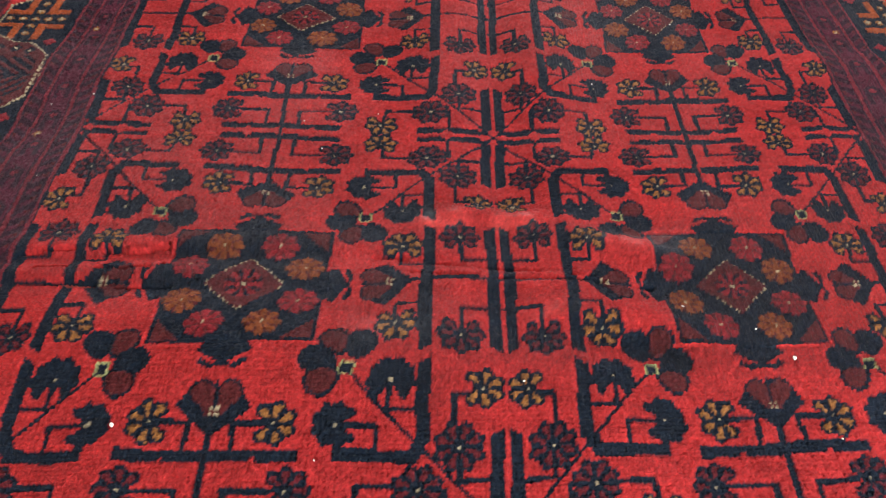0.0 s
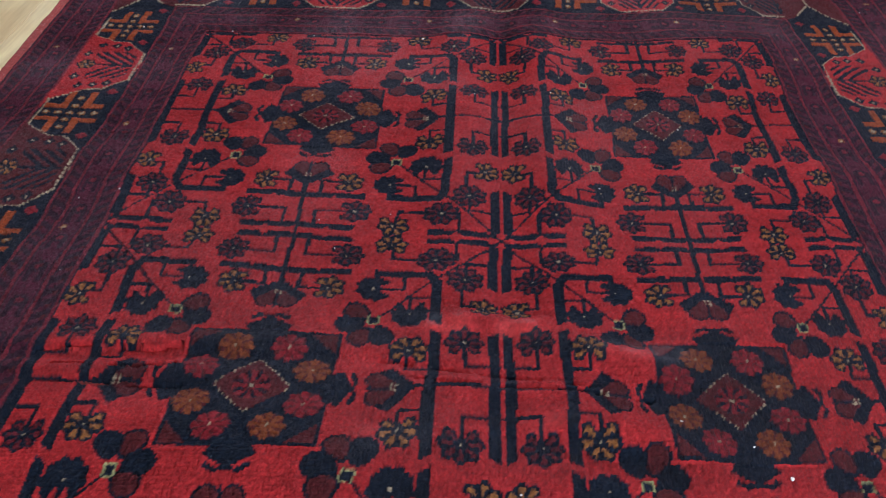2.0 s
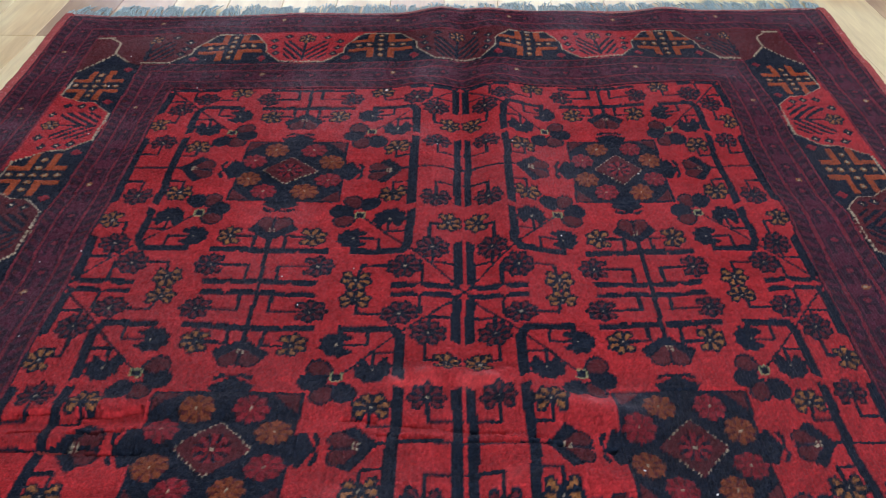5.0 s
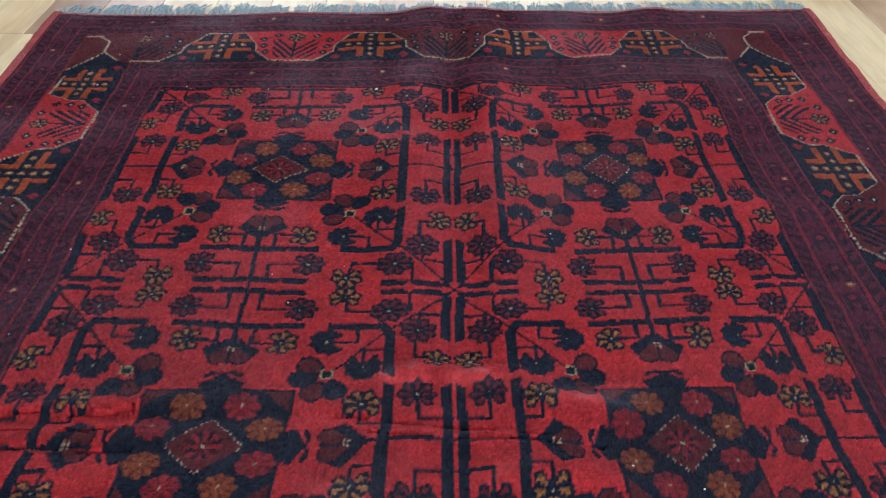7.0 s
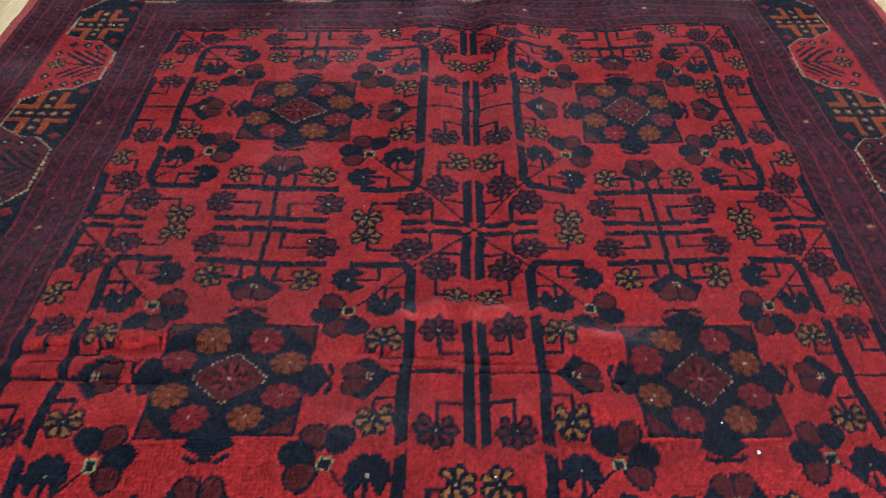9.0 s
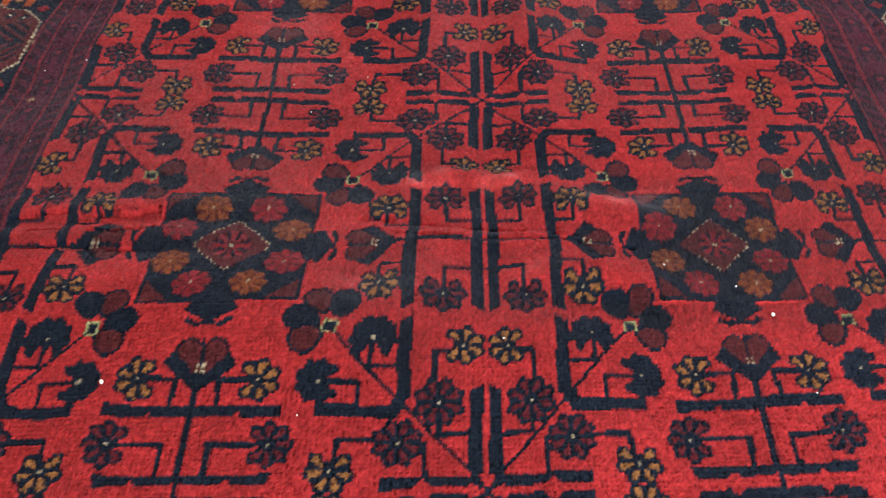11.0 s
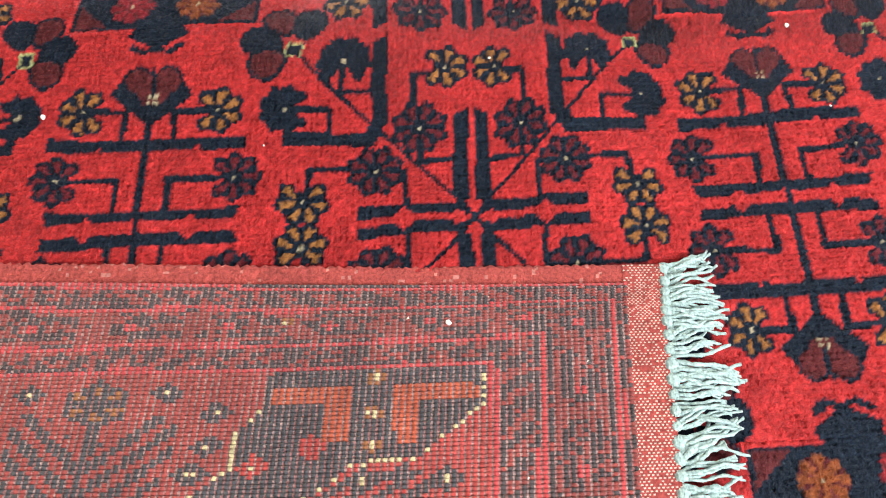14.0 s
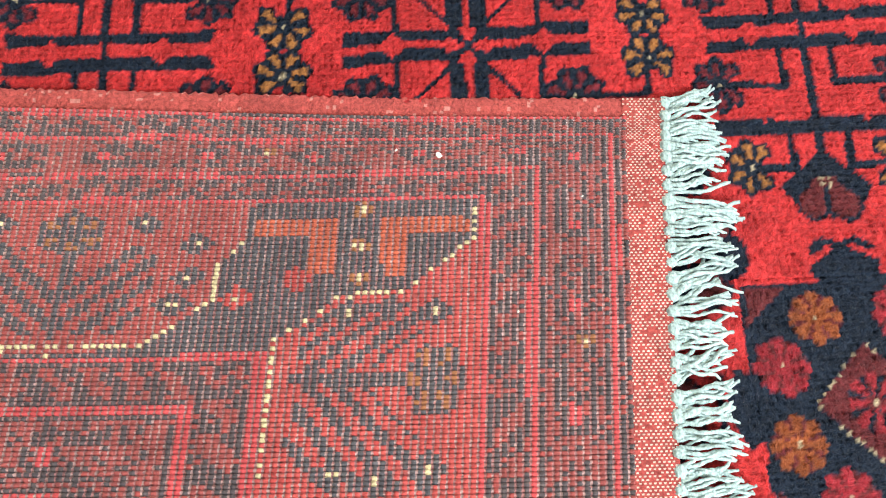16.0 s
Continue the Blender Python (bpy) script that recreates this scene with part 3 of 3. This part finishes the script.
def nap(x, y):
    """Which way the pile leans: 1 away from the near end, -1 towards it; trodden patches and creases differ."""
    def spot(cx, cy, sx, sy, amount):
        return amount * np.exp(-((x - cx) / sx) ** 2 - ((y - cy) / sy) ** 2)
    n = 0.20 + 0.85 * smooth_noise(x, y, 0.13, 51) + 0.45 * smooth_noise(x, y, 0.06, 52)
    n = n - 0.9 * np.clip((0.90 - y) / 0.12, 0, 1)
    n = n + spot(0.0, 1.03, 1.2, 0.15, 0.45) + spot(0.03, 1.75, 0.05, 0.60, -1.0) + spot(-0.40, 1.03, 0.16, 0.05, 0.3) + spot(0.10, 0.91, 0.08, 0.016, 1.0)
    return np.clip(n, -1, 1)


def crushed(x, y):
    """Crests of the creases, where the tufts lie flat."""
    c = np.zeros(x.shape)
    for cx, cy, sx, sy, amount in ((-0.062, 1.104, 0.024, 0.011, 1.9), (0.016, 1.098, 0.026, 0.011, 1.9), (0.152, 1.068, 0.034, 0.013, 1.7), (0.19, 1.085, 0.022, 0.010, 0.8), (0.04, 0.955, 0.04, 0.012, 0.5), (-0.12, 0.93, 0.04, 0.014, 0.5)):
        c = c + amount * np.exp(-((x - cx) / sx) ** 2 - ((y - cy) / sy) ** 2)
    return np.clip(c * (0.75 + 0.75 * smooth_noise(x, y, 0.016, 61)), 0, 1)


def place(u, v, h):
    """World places of points of the rug: u across, v along, h above its back."""
    u, v, h = np.broadcast_arrays(np.asarray(u, float), np.asarray(v, float), np.asarray(h, float))
    k = np.interp(v, [-0.22, 0.55, 1.45, 2.22], [0.075, 0.02, 0.02, 0.05])
    x, y = u.copy(), v + k * u
    x = x + 0.004 * smooth_noise(y, 0 * y, 0.35, 9) * np.clip((np.abs(u) - 0.5) * 3, 0, 1)
    x = x + 0.036 * np.clip(0.14 - v, -0.10, 0.40) * np.clip((-0.79 - u) / 0.04, 0, 1)
    # the far corners splay
    x = x - 0.019 * np.clip((v - 1.65) / 0.45, 0, 1) * np.clip((-0.50 - u) / 0.12, 0, 1)
    x = x + 0.025 * np.clip((v - 1.82) / 0.38, 0, 1) * np.clip((u - 0.69) / 0.10, 0, 1)
    edge = np.clip((v - 2.0) * 4, 0, 1)
    y = y + edge * 0.006 * smooth_noise(x, 0 * x, 0.25, 11)
    d = (REACH - (x - CORNER_X) - (y - CORNER_Y)) / math.sqrt(2) + math.pi * ROLL / 2
    turn = np.clip(d / ROLL, 0, math.pi)
    e = np.maximum(0, d - math.pi * ROLL)
    flat_z = h + wrinkle(x, y) * np.clip(-d * 8, 0, 1)
    lift = (2 * THICK + 0.001) + (2 * ROLL - 2 * THICK - 0.001) * np.exp(-(e / 0.16) ** 2)
    ripple = 0.0016 * smooth_noise(x, y, 0.12, 12) * np.clip(e * 6, 0, 1)
    arc_z = ROLL - (ROLL - h) * np.cos(turn)
    z = np.where(d <= 0, flat_z, np.where(e > 0, lift - h + ripple, arc_z))
    move = np.where(d <= 0, 0, np.where(e > 0, -e - d, (ROLL - h) * np.sin(turn) - d))
    x, y = x - move / math.sqrt(2), y - move / math.sqrt(2)
    return np.stack([x * SIZE, y * SIZE, (z - THICK) * SIZE + 0.0], axis=-1)


def sheet(name, pts, mats, index, parent, label="", smooth=True, yarn=None):
    """A grid of places as one mesh, with a material for each face."""
    rows, cols = pts.shape[:2]
    ids = np.arange(rows * cols).reshape(rows, cols)
    faces = np.stack([ids[:-1, :-1], ids[:-1, 1:], ids[1:, 1:], ids[1:, :-1]], axis=-1).reshape(-1, 4)
    index = index.reshape(-1)
    keep = index >= 0
    faces, index = faces[keep], index[keep]
    used, faces = np.unique(faces, return_inverse=True)
    faces = faces.reshape(-1, 4)
    pts = pts.reshape(-1, 3)[used]
    me = bpy.data.meshes.new(name)
    me.vertices.add(len(used))
    me.vertices.foreach_set("co", pts.reshape(-1).astype(np.float32))
    me.loops.add(len(faces) * 4)
    me.loops.foreach_set("vertex_index", faces.reshape(-1).astype(np.int32))
    me.polygons.add(len(faces))
    me.polygons.foreach_set("loop_start", np.arange(0, len(faces) * 4, 4, dtype=np.int32))
    me.polygons.foreach_set("material_index", index.astype(np.int32))
    me.polygons.foreach_set("use_smooth", np.full(len(faces), smooth))
    for m in mats:
        me.materials.append(m)
    me.update(calc_edges=True)
    if yarn is not None:
        rgba = np.ones((len(used), 4), np.float32)
        rgba[:] = yarn.reshape(-1, 4)[used]
        me.attributes.new("yarn", "FLOAT_COLOR", "POINT").data.foreach_set("color", rgba.reshape(-1))
    ob = new(name, me)
    ob.parent = parent
    return tagged(ob, label)


rug = tagged(new("rug"), "red and navy knotted wool rug, corner folded, on wooden boards", "rug")

nu, nv = round((RIGHT - LEFT) / KNOT_U), round((FAR - NEAR) / KNOT)
ku = LEFT + (np.arange(nu) + 0.5) * (RIGHT - LEFT) / nu
kv = NEAR + (np.arange(nv) + 0.5) * (FAR - NEAR) / nv
knot_map = knots(*np.meshgrid(ku, kv))
knot_map[knot_map == RUST] = ORANGE
knot_map[knot_map == WINE] = MAROON
chance = rng.uniform(0, 1, knot_map.shape)
knot_map = np.where((knot_map == PLUM) & (chance < 0.20), INK, np.where((knot_map == INK) & (chance < 0.14), MAROON, knot_map))
knot_map = np.where((knot_map == RED) & (chance < 0.24), np.where(chance < 0.09, MAROON, ROSE), knot_map)  # uneven knots of the ground

hv = NEAR + (np.arange(2 * nv) + 0.5) * (FAR - NEAR) / (2 * nv)
nf = round(1.35 * nu)
HU, HV = np.meshgrid(LEFT + (np.arange(nf) + 0.5) * (RIGHT - LEFT) / nf, hv)
tufts = knots(HU + rng.normal(0, 0.0004, HU.shape), HV + rng.normal(0, 0.0004, HU.shape))

gu = LEFT + np.arange(nf + 1) * (RIGHT - LEFT) / nf
gv = NEAR + np.arange(2 * nv + 1) * (FAR - NEAR) / (2 * nv)
U, V = np.meshgrid(gu, gv)
mid_v = (np.arange(2 * nv + 1) % 2 == 1)[:, None]
upright = 1 - 0.9 * crushed(U, V + 0.02 * U)
pressed = crushed(U, V + 0.02 * U)[..., None]
mid_u = (np.arange(nf + 1) % 2 == 1)[None, :]
H = THICK - (0.0017 * ~mid_v + 0.0012 * ~mid_u) * upright + rng.uniform(-0.0010, 0.0010, U.shape) * upright
H[:-1, :-1] -= 0.0012 * (tufts == NAVY)
H -= 0.0050 * parting(U, V + 0.02 * U)
dye = 0.80 * YARNS[knots(U, V)] * rng.uniform(0.74, 1.26, (*U.shape, 1))  # each tuft has one yarn and its own share of dye
dye = np.concatenate([dye, pressed], axis=-1)
inner = np.zeros(U.shape, bool)
inner[1:-1, 1:-1] = True
U = U + inner * rng.uniform(-0.0006, 0.0006, U.shape)
V = V + inner * (rng.uniform(-0.0006, 0.0006, U.shape) + mid_v * upright * 0.42 * KNOT * nap(U, V + 0.02 * U))
face = place(U, V, H)
# the face in its weaver's parts: field, stars, guards, border
s, t = chart(HU, HV)
d = np.maximum(np.abs(s) - 0.53, end_depth(t))
zone = np.where(d <= 0, 0, np.where(d <= 0.09, 1, np.where(d <= 0.208, 2, 3)))
row = np.clip(np.floor(t / 0.56), 0, 2)
star = (np.abs(np.abs(s) - 0.265) < 0.085) & (np.abs(t - row * 0.56 - 0.28) < 0.089)
zone = np.where(star, 4 + row * 2 + (s > 0), zone)
for z, (name, label) in enumerate((("field", "red field with navy stems, crosses and blossoms"), ("inner_guard_border", "dark plum guard border with thin red lines"),
                                   ("main_border", "navy border of orange crosses and red branches"), ("outer_guard_border", "dark plum guard border with thin red lines"))
                                  + (("star_medallion", "navy boxed star with eight blossoms"),) * 6):
    sheet(name, face, [pile], np.where(zone == z, 0, -1), rug, label, yarn=dye)

# back of the turned corner: a nub to every knot with a sunk gap beside it, and a weft thread between the rows
def reverse(i0, i1, j0, j1, fine):
    cols = np.concatenate([np.array([0, 0.36, 0.72, 0.86]) + i for i in range(i0, i1)] + [[i1]]) if fine else np.arange(i0, i1 + 1)
    rows = np.concatenate([np.array([0, 0.34, 0.68]) + j for j in range(j0, j1)] + [[j1]]) if fine else np.arange(j0, j1 + 1)
    U, V = np.meshgrid(LEFT + cols * (RIGHT - LEFT) / nu, NEAR + rows * (FAR - NEAR) / nv)
    idx, H = knot_map[j0:j1, i0:i1], 0 * U
    if fine:
        idx = np.repeat(np.repeat(idx, 3, 0), 4, 1)
        r, c = np.meshgrid(np.arange(len(rows)) % 3, np.arange(len(cols)) % 4, indexing="ij")
        H = np.where(c == 3, 0.0011, np.where(c == 1, -0.0009, -0.0004)) + np.where(r == 1, -0.0009, 0.0004) + rng.uniform(-0.0003, 0.0003, U.shape)
        pale = smooth_noise(U[:-1, :-1], V[:-1, :-1] * 9, 0.03, 21) + rng.uniform(-0.6, 0.6, idx.shape) > 0.28
        idx = np.where((r == 2)[:-1, :-1], np.where(pale, 12, 11), idx)
        U, V = U + rng.uniform(-0.0002, 0.0002, V.shape), V + rng.uniform(-0.0004, 0.0004, V.shape)
    past = (REACH - (U - CORNER_X) - (V + 0.05 * U - CORNER_Y)) < -0.10
    sheet("back", place(U, V, H), BACK, np.where(past[:-1, :-1], -1, idx), rug, "knotted back with pale weft threads, colours mirrored")


ci, cj = int(0.50 / KNOT_U), int(0.62 / KNOT)
reverse(0, ci, 0, cj, True)
reverse(ci, int(1.08 / KNOT_U), 0, cj, False)
reverse(0, int(1.08 / KNOT_U), cj, int(1.08 / KNOT), False)

# plain underside of the rest
cu, cv = np.linspace(LEFT, RIGHT, 60), np.linspace(NEAR, FAR, 90)
U, V = np.meshgrid(cu, cv)
under = np.where(((REACH - (U - CORNER_X) - (V + 0.05 * U - CORNER_Y)) > -0.06)[:-1, :-1], -1, 0)
sheet("underside", place(U, V, 0 * U), [BACK[2]], under, rug)


def selvedge(u0):
    """Three cords overcast side by side with wool, a pale warp showing here and there."""
    ring, n = np.linspace(0, 2 * math.pi, 25), 2 * nv
    vv = np.linspace(NEAR - 0.02, FAR + 0.012, n)
    A, VV = np.meshgrid(ring, vv)
    fat = 1 + 0.09 * np.sin(np.arange(n) * 2.1)[:, None] + 0.09 * rng.uniform(-1, 1, (n, 1))
    cord = 0.62 + 0.38 * np.abs(np.cos(1.5 * math.pi * np.cos(A)))
    pts = place(u0 + 0.0098 * fat * np.cos(A), VV + 0.0012 * np.sin(A), 0.0052 + 0.0044 * cord * fat * np.sin(A) + rng.uniform(-0.0004, 0.0004, A.shape))
    bare = (rng.uniform(0, 1, (n - 1, 24)) < 0.04).astype(int)
    sheet("selvedge", pts, [salmon, bare_cord], bare, rug, "salmon red overcast edge cord")


selvedge(LEFT - 0.0085)
selvedge(RIGHT + 0.0075)


def kelim(v0, v1):
    n, m = 1600, 20
    U, V = np.meshgrid(np.linspace(LEFT - 0.016, RIGHT + 0.014, n + 1), np.linspace(v0, v1, m + 1))
    H = 0.004 + 0.0006 * ((np.arange(n + 1)[None, :] + np.arange(m + 1)[:, None]) % 2) + rng.uniform(-0.0002, 0.0002, U.shape)
    i, j = np.meshgrid(np.arange(n), np.arange(m))
    white = ((i % 2 == 0) & (j % 2 == (i // 2) % 2) & (rng.uniform(0, 1, i.shape) < 0.86)).astype(int)
    for h in (0.0, -0.0035):
        sheet("flat_woven_end", place(U, V, H + h), [salmon, cotton], white, rug, "salmon flat-woven end with white warps")


kelim(NEAR + 0.002, NEAR - 0.027)
kelim(FAR - 0.002, FAR + 0.018)


# ---- fringe ----
def tassel_mesh(seed, length):
    r = random.Random(seed)
    bm = bmesh.new()
    for strand in range(7):
        off = (strand - 3) * 0.00082 + r.uniform(-0.0006, 0.0006)
        bend, lift, phase = r.uniform(-0.0045, 0.0045), r.uniform(0.0, 0.003), r.uniform(0, 6)
        long = length * r.uniform(0.82, 1.08)
        previous = None
        n = 12
        for i in range(n + 1):
            f = i / n
            rad = 0.00078 * (1.25 if i == 0 else 1.0) * (0.75 if i == n else 1) * (1 + 0.26 * math.sin(i * 2.6 + phase))
            cx = off * (0.8 + 0.9 * f) + bend * f * f + 0.0007 * math.sin(f * 9 + phase)
            cz = 0.0016 + lift * math.sin(f * math.pi) + 0.0006 * math.cos(f * 11 + phase)
            ring = [bm.verts.new((cx + rad * math.cos(a + f * 6), f * long, cz + rad * math.sin(a + f * 6))) for a in (0, 1.257, 2.513, 3.77, 5.027)]
            if previous:
                for q in range(5):
                    bm.faces.new((previous[q], previous[(q + 1) % 5], ring[(q + 1) % 5], ring[q]))
            previous = ring
        bm.faces.new(previous)
    knob = bmesh.ops.create_uvsphere(bm, u_segments=7, v_segments=5, radius=0.0025)["verts"]
    for v in knob:
        v.co = (v.co.x * 1.1, v.co.y * 1.5 + 0.0015, v.co.z * 0.8 + 0.0018)
    for f in bm.faces:
        f.smooth = True
    bmesh.ops.recalc_face_normals(bm, faces=bm.faces)
    me = bpy.data.meshes.new("tassel")
    bm.to_mesh(me)
    bm.free()
    me.materials.append(fringe_yarn)
    return me


shapes = [tassel_mesh(i, 0.030 + 0.003 * (i % 4)) for i in range(9)]
dice = random.Random(3)


def fringe(v_edge, out, count, long):
    us = np.linspace(LEFT - 0.012, RIGHT + 0.010, count)
    base = place(us, np.full(count, v_edge), np.full(count, 0.003))
    ahead = place(us, np.full(count, v_edge + 0.004 * out), np.full(count, 0.003))
    up = place(us, np.full(count, v_edge), np.full(count, 0.006))
    for i in range(count):
        p, way, rise = Vector(base[i]), Vector(ahead[i] - base[i]), Vector(up[i] - base[i])
        over = rise.z < 0
        way.z = -0.05 * way.length if not over else -0.12 * way.length
        angle = math.atan2(way.y, way.x) - math.pi / 2 + dice.gauss(0.14 if over else 0.0, 0.17)
        ob = new("tassel", shapes[dice.randrange(9)])
        z = p.z - 0.001 if over else FLOOR_Z + 0.0012
        tilt = -0.10 if over else 0.0
        ob.matrix_basis = Matrix.Translation((p.x, p.y, z)) @ Matrix.Rotation(angle, 4, "Z") @ Matrix.Rotation(tilt, 4, "X") @ Matrix.Diagonal((dice.choice((-1, 1)) * dice.uniform(1.1, 1.6), long * dice.uniform(0.9, 1.15), dice.uniform(0.9, 1.2), 1))
        ob.parent = rug


fringe(NEAR - 0.025, -1, 150, 1.0)
fringe(FAR + 0.016, 1, 148, 1.25)


# ---- lint on the pile ----
def lint():
    r = random.Random(12)
    spots = [(-0.356, 0.823), (0.277, 0.906), (-0.136, 1.846)] + [(r.uniform(-0.75, 0.75), r.uniform(0.75, 2.1)) for _ in range(26)]
    back = [(-0.029, 0.632), (-0.058, 0.636), (-0.245, 0.62), (0.068, 0.60), (0.02, 0.52)]
    bm = bmesh.new()
    for i, (x, y) in enumerate(spots + back):
        size = 0.0020 if i < 3 or i == len(spots) else r.uniform(0.0006, 0.0013)
        made = bmesh.ops.create_icosphere(bm, subdivisions=1, radius=size)["verts"]
        z = float(wrinkle(np.array([x]), np.array([y]))[0]) * SIZE
        z = z if i < len(spots) else THICK * SIZE + 0.001
        a = r.uniform(0, 3)
        for v in made:
            p = Vector((v.co.x * r.uniform(0.8, 1.5), v.co.y * 0.8, v.co.z * 0.5))
            p.rotate(Euler((0, 0, a)))
            v.co = p + Vector((x * SIZE, y * SIZE, z + size * 0.2))
    return tagged(part("lint", bm, lint_white), "tiny white lint flecks on the rug's pile", "lint", kind="stuff")


lint()


# ---- floor boards, last ----
def boards():
    r = random.Random(4)
    width, shapes = 0.0938, {}
    first = -0.679 - 18 * width
    for i in range(int((X1 - first) / width) + 1):
        x = first + i * width
        y = 1.583 - 0.9 * 5 if i in (17, 18) else Y0 - r.uniform(0.0, 0.9)
        while y < Y1:
            long = 0.9 if i in (17, 18) else r.choice((0.6, 0.9, 1.2))
            y0, y1 = max(y, Y0), min(y + long, Y1)
            brown = (i == 18 and y > 1.5) or (i not in (17, 18, 32) and r.random() < 0.3)
            if y1 - y0 > 0.05 and x > X0 - width:
                key = (round(y1 - y0, 3), brown)
                if key not in shapes:
                    bm = box(bmesh.new(), -width / 2 + 0.0004, width / 2 - 0.0004, 0.0004, y1 - y0 - 0.0004, -0.0115, 0, 0.0006)
                    me = bpy.data.meshes.new("floor_board")
                    bm.to_mesh(me)
                    bm.free()
                    me.materials.append(brown_wood if brown else pale_wood)
                    shapes[key] = me
                ob = new("floor_board", shapes[key])
                ob.location = (x + width / 2, y0, FLOOR_Z)
                ob.parent = floor
            y += long


boards()
